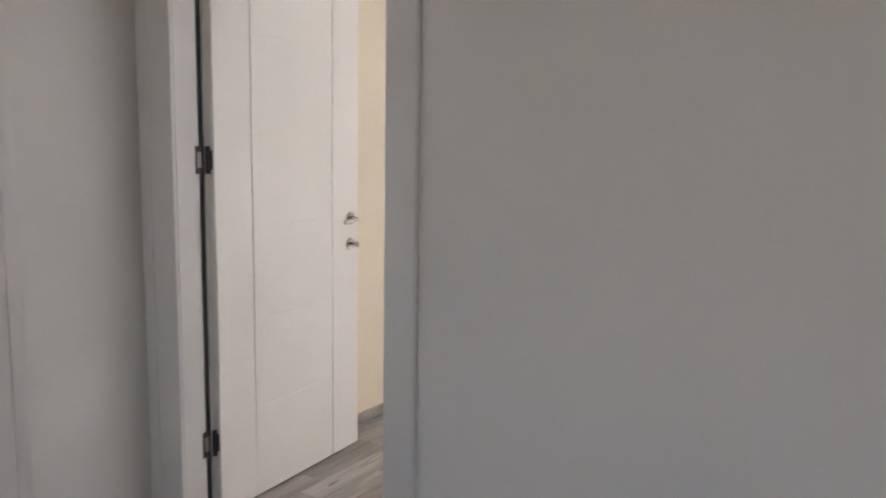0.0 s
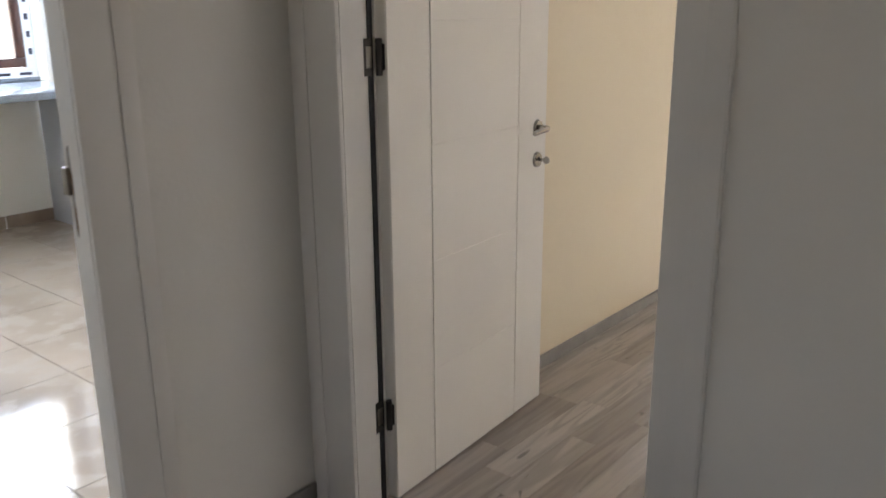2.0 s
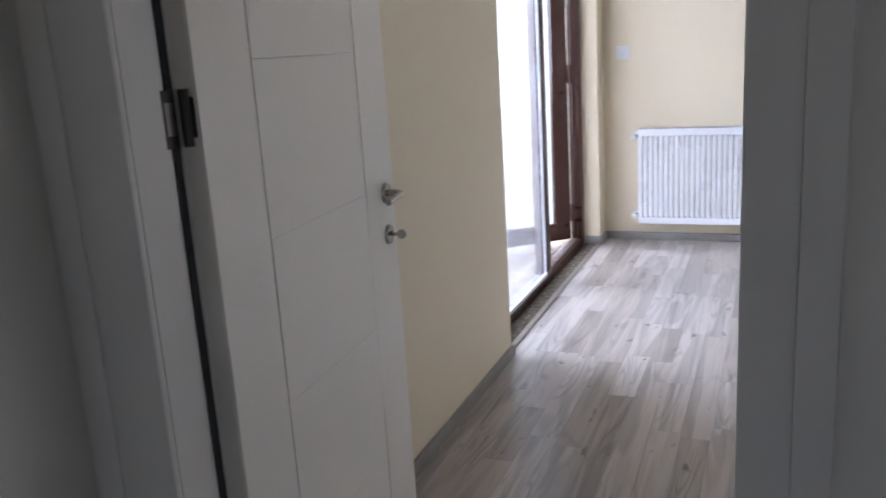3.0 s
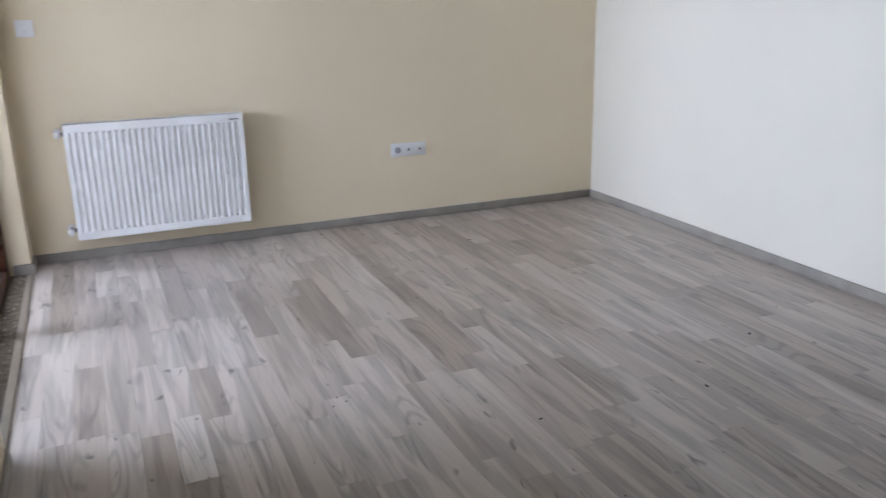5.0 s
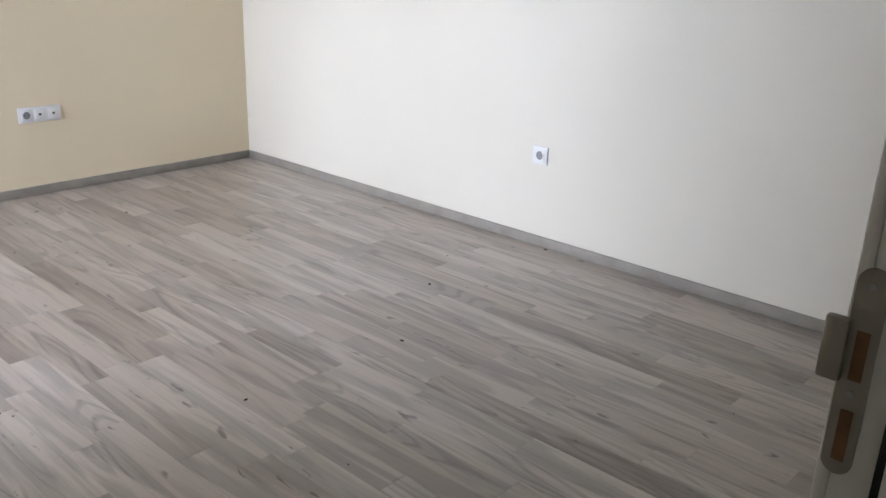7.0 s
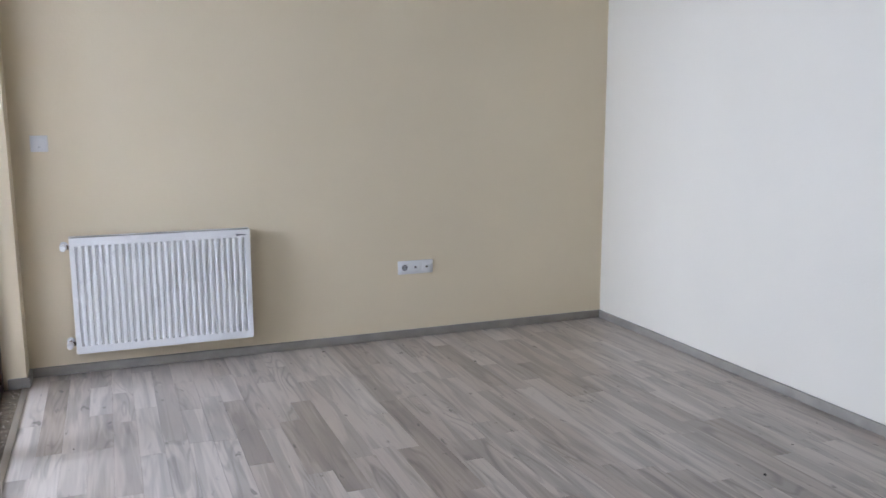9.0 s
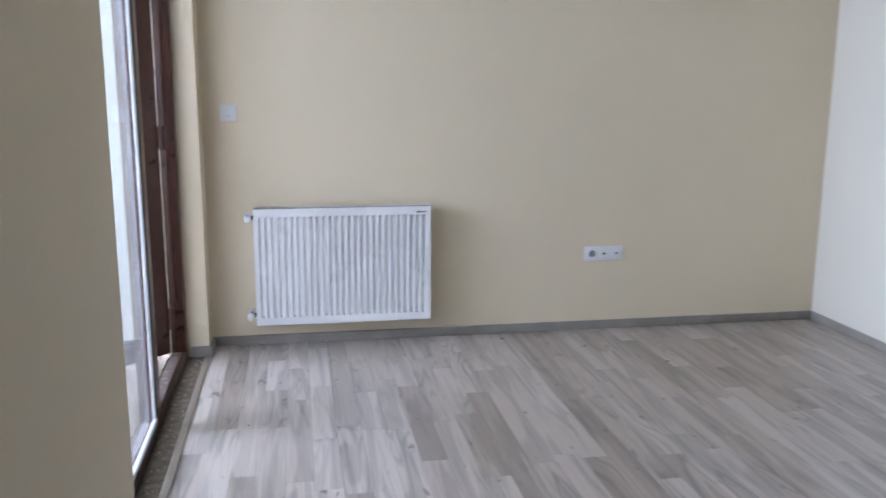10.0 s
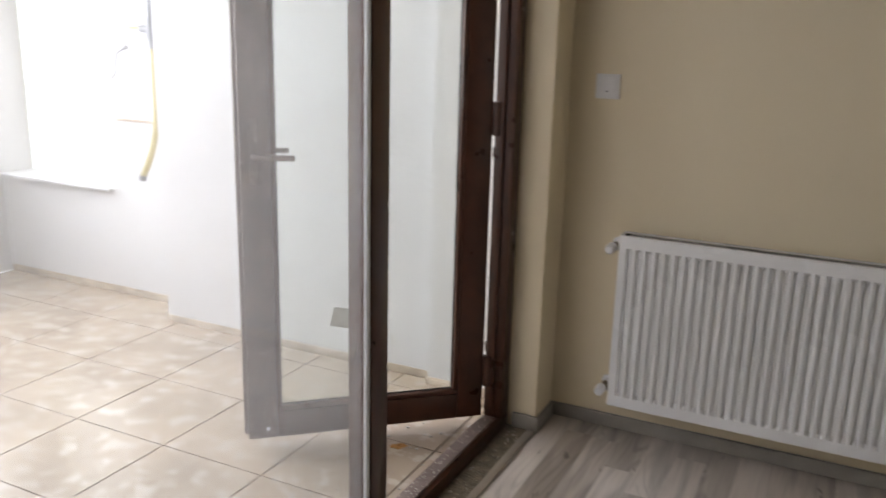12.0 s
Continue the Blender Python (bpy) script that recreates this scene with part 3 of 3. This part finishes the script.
# ---------------------------------------------------------------- balcony glazing
FX0, FX1 = -0.415, -0.345      # frame: outer and inner face
glz = thing("window_1", "dark mahogany plastic balcony window frame with dusty fixed pane", "window", pose(0, 0, 0), kind="structure")
part("sill_rail", boxes((FX0, WE, 0.0, FX1, -0.17, 0.045), bevel=0.004), PVC, glz)
part("threshold_track", boxes((FX0 + 0.004, -1.0295, 0.0451, FX1 - 0.016, -0.2505, 0.054), bevel=0.003), PVC_DUSTY, glz, "dusty threshold track")
part("head_rail", boxes((FX0, WE, GZ - 0.065, FX1, -0.17, GZ), bevel=0.004), PVC, glz)
part("jamb", boxes((FX0, WE, 0.0452, FX1, WE + 0.06, GZ - 0.0652), bevel=0.004), PVC, glz)
part("jamb", boxes((FX0, -0.235, 0.0452, FX1, -0.17, GZ - 0.0652), (FX0 + 0.01, -0.25, 0.0602, FX1 - 0.03, -0.2352, GZ - 0.0652), bevel=0.004), PVC, glz)
part("mullion", boxes((FX0, -1.125, 0.0452, FX1, -1.045, GZ - 0.0652), (FX0 + 0.01, -1.0448, 0.0602, FX1 - 0.03, -1.03, GZ - 0.0652), bevel=0.004), PVC, glz)
bead = bmesh.new()
for r in ((FX1 - 0.018, WE + 0.0602, 0.0456, FX1 - 0.001, -1.1252, 0.064), (FX1 - 0.018, WE + 0.0602, 2.156, FX1 - 0.001, -1.1252, 2.174),
          (FX1 - 0.018, WE + 0.0602, 0.0642, FX1 - 0.001, WE + 0.08, 2.1558), (FX1 - 0.018, -1.1372, 0.0642, FX1 - 0.005, -1.1252, 2.1558)):
    box(bead, *r, bevel=0.003)
part("glazing_bead", bead, TAPE, glz, "pale glazing bead with protective film")
fp = part("pane", boxes((-0.376, WE + 0.03, 0.05, -0.370, -1.10, 2.18)), GLASS_FIXED, glz, "dusty fixed glass pane")
fp.visible_shadow = False
for hz in (0.30, 0.98, 1.70):
    part("keeper", boxes((FX0 + 0.004, -0.252, hz, FX0 + 0.022, -0.2352, hz + 0.03)), PVC, glz)
for zz in (0.72, 1.45):
    part("screw_cap", rods(((FX1 - 0.0005, -0.205, zz), (FX1 + 0.0015, -0.205, zz), 0.006), n=12), GREYPLASTIC, glz)

# the open leaf: local -y runs from the hinge along the leaf, +x is its room face
bal = thing("balcony_door", "dark mahogany glazed balcony door standing half open outwards", "door", pose(FX0 + 0.001, -0.251, 0.050, 0, 0, -47.5))
BW, BH, ST = 0.81, 2.10, 0.092
part("stile", boxes((-0.07, -ST, 0, 0, 0, BH), bevel=0.004), PVC, bal)
part("stile", boxes((-0.07, -BW, 0, 0, -BW + ST, BH), (-0.062, -BW - 0.012, 0.006, -0.03, -BW - 0.0002, BH - 0.006), bevel=0.004), PVC_DUSTY, bal, "dust-covered brown stile")
part("bottom_rail", boxes((-0.07, -BW + ST + 0.0002, 0, 0, -ST - 0.0002, ST), bevel=0.004), PVC, bal)
part("top_rail", boxes((-0.07, -BW + ST + 0.0002, BH - ST, 0, -ST - 0.0002, BH), bevel=0.004), PVC, bal)
gb = bmesh.new()
for r in ((-0.024, -BW + ST, ST + 0.0002, -0.003, -ST, ST + 0.016), (-0.024, -BW + ST, BH - ST - 0.016, -0.003, -ST, BH - ST - 0.0002),
          (-0.024, -BW + ST + 0.0002, ST + 0.0162, -0.003, -BW + ST + 0.016, BH - ST - 0.0162), (-0.024, -ST - 0.016, ST + 0.0162, -0.003, -ST - 0.0002, BH - ST - 0.0162)):
    box(gb, *r, bevel=0.003)
part("glazing_bead", gb, PVC, bal)
gs = boxes((-0.0245, -BW + ST + 0.016, ST + 0.0162, -0.0205, -ST - 0.016, ST + 0.0202), (-0.0245, -BW + ST + 0.016, ST + 0.02, -0.0205, -BW + ST + 0.020, BH - ST - 0.02),
           (-0.0245, -ST - 0.020, ST + 0.02, -0.0205, -ST - 0.016, BH - ST - 0.02))
part("seal", gs, SEAL_AND_GAP, bal, "black glazing seal")
dp = part("pane", boxes((-0.036, -BW + ST + 0.002, ST + 0.002, -0.030, -ST - 0.002, BH - ST - 0.002)), GLASS_DOOR, bal, "clear glass door pane")
dp.visible_shadow = False
hb = part("handle_plate", boxes((0.0002, -BW + 0.03, 0.86, 0.010, -BW + 0.058, 1.06), bevel=0.003), PVC_DUSTY, bal)
part("lever", tube([(0.008, -BW + 0.044, 0.945), (0.042, -BW + 0.044, 0.945), (0.05, -BW + 0.056, 0.945), (0.05, -BW + 0.16, 0.942)], 0.009), PVC_DUSTY, hb, "brown lever handle")
part("lever", tube([(-0.07, -BW + 0.044, 0.945), (-0.112, -BW + 0.044, 0.945), (-0.12, -BW + 0.056, 0.945), (-0.12, -BW + 0.16, 0.942)], 0.009), PVC_DUSTY, hb, "brown lever handle")
part("keyhole", rods(((0.0101, -BW + 0.044, 0.89), (0.0106, -BW + 0.044, 0.89), 0.007), n=12), STEEL, hb)
stick = part("sticker", boxes((-0.0003, -0.0475, -0.034, 0.0003, 0.0475, 0.034)), STICKER, bal, "pale sticker left on the glass")
stick.matrix_basis = pose(-0.0295, -0.482, 0.392, -13, 0, 0)
for cy, cz in ((-BW + 0.062, 0.034), (-0.47, 0.035)):
    part("cap", rods(((0.0001, cy, cz), (0.002, cy, cz), 0.006), n=10), TAPE, bal, "small pale plug")
for hz in (0.12, 1.0, 1.88):
    part("hinge", rods(((0.006, 0.012, hz), (0.006, 0.012, hz + 0.11), 0.015), n=14), PVC, bal)

# ---------------------------------------------------------------- balcony things
hose = thing("gas_hose", "yellow gas hose hanging from a grey wall pipe", "pipe", pose(-2.35, 0.20, 0))
part("hose", tube([(0.02, 0, 1.30), (0.018, 0, 1.1), (0.01, -0.002, 0.9), (-0.03, -0.005, 0.76), (-0.085, -0.008, 0.655)], 0.016), HOSE, hose)
part("tip", rods(((-0.085, -0.008, 0.66), (-0.093, -0.008, 0.635), 0.019)), PIPE, hose)
part("riser", rods(((0.02, 0, 1.26), (0.02, 0, 2.3), 0.021)), PIPE, hose, "grey painted steel riser")
part("tee", rods(((0.02, 0, 1.30), (0.02, 0, 1.40), 0.028), ((-0.05, 0, 1.35), (0.02, 0, 1.35), 0.017)), PIPE, hose)
part("tap_lever", boxes((-0.13, -0.008, 1.345, -0.05, 0.008, 1.36), bevel=0.003), HOSE, hose, "yellow tap lever")
part("clip", boxes((0.0, -0.002, 1.9, 0.04, 0.03, 1.93)), PIPE, hose)
wire = thing("loose_cable", "thin grey cable sticking out of the white wall", "cable", pose(-2.555, 0.24, 1.20))
part("cable", tube([(0, 0.01, 0.06), (-0.03, -0.02, 0.03), (-0.04, -0.03, -0.06), (-0.09, -0.03, -0.09), (-0.14, -0.03, -0.03), (-0.18, -0.02, 0.0)], 0.004), PIPE, wire)
part("grommet", rods(((0, 0.01, 0.06), (0, 0.0, 0.06), 0.012)), GREYPLASTIC, wire)
sill = tagged(new("window_sill", finish("window_sill", boxes((-3.52, 0.215, 0.545, -2.70, 0.249, 0.562), bevel=0.004), TAPE)), "narrow pale stone window sill on the balcony", "sill", kind="structure")
skirting("trim", [(-2.66, 0.242, 0.905, -2.20, 0.2495, 0.918)], "rough mortar ledge on the white wall", GROUTFOOT)
skirting("trim", [(-2.18, 0.043, -0.004, -0.768, 0.0495, 0.035), (-0.766, -0.007, -0.004, -0.445, -0.0005, 0.035), (-3.54, 0.243, -0.004, -2.19, 0.2495, 0.04), (-2.1865, 0.05, -0.004, -2.1805, 0.242, 0.038)], "stained mortar foot of the balcony wall", GROUTFOOT)
lbm = bmesh.new()
rr2 = random.Random(3)
rim = []
for k in range(14):
    a, d = 2 * math.pi * k / 14, rr2.uniform(0.55, 1.0)
    rim.append((0.034 * d * math.cos(a), 0.018 * d * math.sin(a), 0.004 + 0.006 * rr2.random()))
up = [lbm.verts.new(p) for p in rim]
low = [lbm.verts.new((x, y, z - 0.0012)) for x, y, z in rim]
mid, midlow = lbm.verts.new((0, 0, 0.002)), lbm.verts.new((0, 0, 0.0))
for k in range(14):
    q = (k + 1) % 14
    lbm.faces.new((mid, up[k], up[q]))
    lbm.faces.new((midlow, low[q], low[k]))
    lbm.faces.new((up[k], low[k], low[q], up[q]))
lf = tagged(new("dry_leaf", finish("dry_leaf", lbm, LEAF)), "dry curled orange leaf lying on the balcony floor", "leaf")
lf.matrix_basis = pose(-0.60, -0.52, 0.001, 8, -4, 40)

# ---------------------------------------------------------------- kitchen
kw = thing("window_2", "dark mahogany kitchen window frame taped with printed film", "window", pose(KX - 0.2, 0, 0), kind="structure")
part("frame", boxes((0, -4.92, 0.925, 0.07, -3.30, 0.995), (0, -4.92, 2.235, 0.07, -3.30, 2.3), (0, -3.365, 0.996, 0.07, -3.30, 2.234), (0, -4.92, 0.996, 0.07, -4.855, 2.234), bevel=0.003), TAPE, kw,
     "white film-covered outer frame")
part("sash", boxes((0.01, -4.85, 1.0, 0.075, -3.37, 1.06), (0.01, -4.85, 2.17, 0.075, -3.37, 2.23), (0.01, -3.43, 1.061, 0.075, -3.37, 2.169), (0.01, -4.85, 1.061, 0.075, -4.79, 2.169), bevel=0.004), PVC, kw)
kp = part("pane", boxes((0.035, -4.788, 1.062, 0.041, -3.432, 2.168)), GLASS_DOOR, kw)
kp.visible_shadow = False
for k in range(9):
    part("print_mark", boxes((0.0702, -3.42 - k * 0.14, 0.95, 0.071, -3.34 - k * 0.14, 0.968)), PRINT, kw)
for k in range(8):
    part("print_mark", boxes((0.0702, -3.345, 1.08 + k * 0.11, 0.071, -3.32, 1.12 + k * 0.11)), PRINT, kw)
ct = thing("worktop", "speckled grey granite kitchen worktop under the window", "worktop", pose(0, 0, 0))
part("slab", boxes((KX + 0.001, -7.2, 0.875, -3.31, -3.36, 0.918), bevel=0.004), GRANITE, ct)
part("upstand", boxes((KX + 0.0012, -7.2, 0.9185, KX + 0.022, -3.36, 0.945), bevel=0.003), GRANITE, ct)
sp2 = thing("side_panel", "white melamine end panel under the granite worktop", "panel", pose(0, 0, 0))
part("board", boxes((KX + 0.02, -3.395, 0.001, -3.3312, -3.375, 0.874), bevel=0.001), MELAMINE, sp2)
part("edge_band", boxes((-3.331, -3.3955, 0.001, -3.330, -3.3745, 0.874)), WHITEPLASTIC, sp2, "glossy white edge band")
part("bracket", boxes((-3.372, -3.403, 0.84, -3.345, -3.3952, 0.870), bevel=0.001), PLINTH, sp2, "small dark fixing bracket")


def cabinet(y0, y1):
    c = thing("base_cabinet", "white kitchen base cabinet with a framed door", "cabinet", pose(0, 0, 0), group="kitchen base cabinets")
    part("body", boxes((KX + 0.06, y0 + 0.001, 0.10, -3.371, y1 - 0.001, 0.873)), MELAMINE, c)
    part("plinth", boxes((KX + 0.1, y0 + 0.001, 0.001, -3.42, y1 - 0.001, 0.0995)), PLINTH, c, "dark recessed plinth")
    d = part("door", boxes((-3.3705, y0 + 0.003, 0.104, -3.352, y1 - 0.003, 0.868), bevel=0.003), MELAMINE, c)
    part("raised_field", boxes((-3.3519, y0 + 0.07, 0.17, -3.346, y1 - 0.07, 0.80), bevel=0.0025), MELAMINE, d)
    part("knob", rods(((-3.3515, y0 + 0.04, 0.8), (-3.33, y0 + 0.04, 0.8), 0.006, 0.013)), CHROME, d)


cabinet(-4.70, -4.09)
cabinet(-5.31, -4.70)
cabinet(-5.92, -5.31)
k = -3.37
while k > -4.09:
    skirting("baseboard", [(KX + 0.001, max(k - 0.33, -4.09), 0, KX + 0.012, k - 0.004, 0.08)], "brown ceramic skirting tile", SKIRTTILE)
    k -= 0.334
k = YB - 0.16
while k > -3.1:
    skirting("baseboard", [(KX + 0.001, k - 0.33, 0, KX + 0.012, k - 0.004, 0.08)], "brown ceramic skirting tile", SKIRTTILE)
    k -= 0.334

# ---------------------------------------------------------------- small litter on the floors
litter = bmesh.new()
rl = random.Random(5)
for _ in range(110):
    x, y = rl.uniform(-0.335, XL - 0.03), rl.uniform(WE, -0.2)
    s = rl.uniform(0.001, 0.005)
    bmesh.ops.create_icosphere(litter, subdivisions=1, radius=s, matrix=pose(x, y, 0.001 + s * 0.3, rl.uniform(0, 90), 0, rl.uniform(0, 90)) @ Matrix.Diagonal((1.4, 1, 0.6, 1)))
for _ in range(90):
    x, y = rl.uniform(-0.85, -0.44), rl.uniform(-1.0, -0.1)
    s = rl.uniform(0.0015, 0.006)
    bmesh.ops.create_icosphere(litter, subdivisions=1, radius=s, matrix=pose(x, y, 0.001, 0, 0, rl.uniform(0, 90)) @ Matrix.Diagonal((1.5, 1, 0.5, 1)))
for _ in range(60):
    x, y = rl.uniform(FX0 + 0.01, FX1 - 0.02), rl.uniform(-1.0, -0.27)
    s = rl.uniform(0.001, 0.0035)
    bmesh.ops.create_icosphere(litter, subdivisions=1, radius=s, matrix=pose(x, y, 0.055) @ Matrix.Diagonal((1.4, 1.2, 0.5, 1)))
tagged(new("plaster_crumbs", finish("plaster_crumbs", litter, DEBRIS)), "pale plaster crumbs strewn along the door sill", "debris", kind="stuff")
specks = bmesh.new()
spots = [(1.293, -0.119), (2.03, -0.611), (2.464, -2.36), (2.0, -2.665), (1.36, -2.63), (3.185, -2.433), (0.821, -2.241), (0.80, -2.20), (0.77, -2.26), (2.95, -2.1), (0.0, -1.1)]
for k, (x, y) in enumerate(spots + [(rl.uniform(0, 3.1), rl.uniform(-4.2, -0.2)) for _ in range(14)]):
    s = rl.uniform(0.005, 0.0075) if k < 6 else rl.uniform(0.002, 0.0045)
    bmesh.ops.create_icosphere(specks, subdivisions=1, radius=s, matrix=pose(x, y, 0.001, 0, 0, rl.uniform(0, 180)) @ Matrix.Diagonal((1.6, 0.9, 0.4, 1)))
tagged(new("floor_specks", finish("floor_specks", specks, DARK)), "dark specks of dirt on the laminate", "debris", kind="stuff")

# ---------------------------------------------------------------- floor pieces
SW = 0.0985
LENGTHS = (0.42, 0.58, 0.78, 1.02)
shared = {}


def strip_mesh(length):
    if length not in shared:
        bm = bmesh.new()
        box(bm, 0.0004, 0.0004, -0.0058, SW - 0.0004, length - 0.0004, 0.0)
        shared[length] = finish("strip", bm, STRIP_OBJ)
    return shared[length]


rf = random.Random(11)
verts, faces = [], []


def joined_strip(x0, y0, x1, y1):
    b = len(verts)
    e = 0.0004
    for z in (-0.0058, 0.0):
        verts.extend([(x0 + e, y0 + e, z), (x1 - e, y0 + e, z), (x1 - e, y1 - e, z), (x0 + e, y1 - e, z)])
    faces.extend([tuple(b + i for i in q) for q in ((4, 5, 6, 7), (0, 1, 5, 4), (1, 2, 6, 5), (2, 3, 7, 6), (3, 0, 4, 7))])


count = 0
x = XL
while x < XR:
    y = -4.495
    first = True
    x1 = min(x + SW, XR)
    while y < -0.001:
        ln = rf.choice(LENGTHS)
        if first:
            ln = rf.uniform(0.1, 0.6)
        y1 = min(y + ln, -0.001)
        if not first and y1 - y > ln - 1e-6 and x1 - x > SW - 1e-6 and count < 300:
            ob = new("plank", strip_mesh(ln))
            ob.parent = floor_room
            ob.matrix_basis = pose(x, y, 0)
            count += 1
        else:
            joined_strip(x, y, x1, y1)
        first = False
        y = y1
    x += SW
x = XH
while x < XR:
    y = -8.0
    x1 = min(x + SW, XR)
    while y < -4.4951:
        y1 = min(y + rf.choice(LENGTHS), -4.4951)
        joined_strip(x, y, x1, y1)
        y = y1
    x += SW
me = bpy.data.meshes.new("plank_rest")
me.from_pydata(verts, [], faces)
me.materials.append(STRIP_JOIN)
rest = new("plank_rest", me)
rest.parent = floor_room
tagged(rest, "grey-beige laminate strips", kind="stuff")


def tile_floor(parent, material, x0, y0, x1, y1, step, ox, oy, gap=0.003):
    meshes = {}
    i = math.floor((x0 - ox) / step)
    while ox + i * step < x1:
        j = math.floor((y0 - oy) / step)
        while oy + j * step < y1:
            a0, a1 = max(ox + i * step, x0), min(ox + (i + 1) * step, x1)
            b0, b1 = max(oy + j * step, y0), min(oy + (j + 1) * step, y1)
            if a1 - a0 > 0.02 and b1 - b0 > 0.02:
                key = (round(a1 - a0, 4), round(b1 - b0, 4))
                if key not in meshes:
                    bm = bmesh.new()
                    box(bm, gap / 2, gap / 2, -0.008, key[0] - gap / 2, key[1] - gap / 2, 0.0, bevel=0.0012, seg=1)
                    meshes[key] = finish("tile", bm, material)
                ob = new("tile", meshes[key])
                ob.parent = parent
                ob.matrix_basis = pose(a0, b0, 0)
            j += 1
        i += 1


tile_floor(floor_balcony, TILE, -3.55, YB, -0.44, 0.25, 0.410, -0.892, -0.892, 0.0045)
tile_floor(floor_kitchen, KTILE, KX, -7.99, XK - 0.02, YB - 0.15, 0.412, -0.80, -4.97)
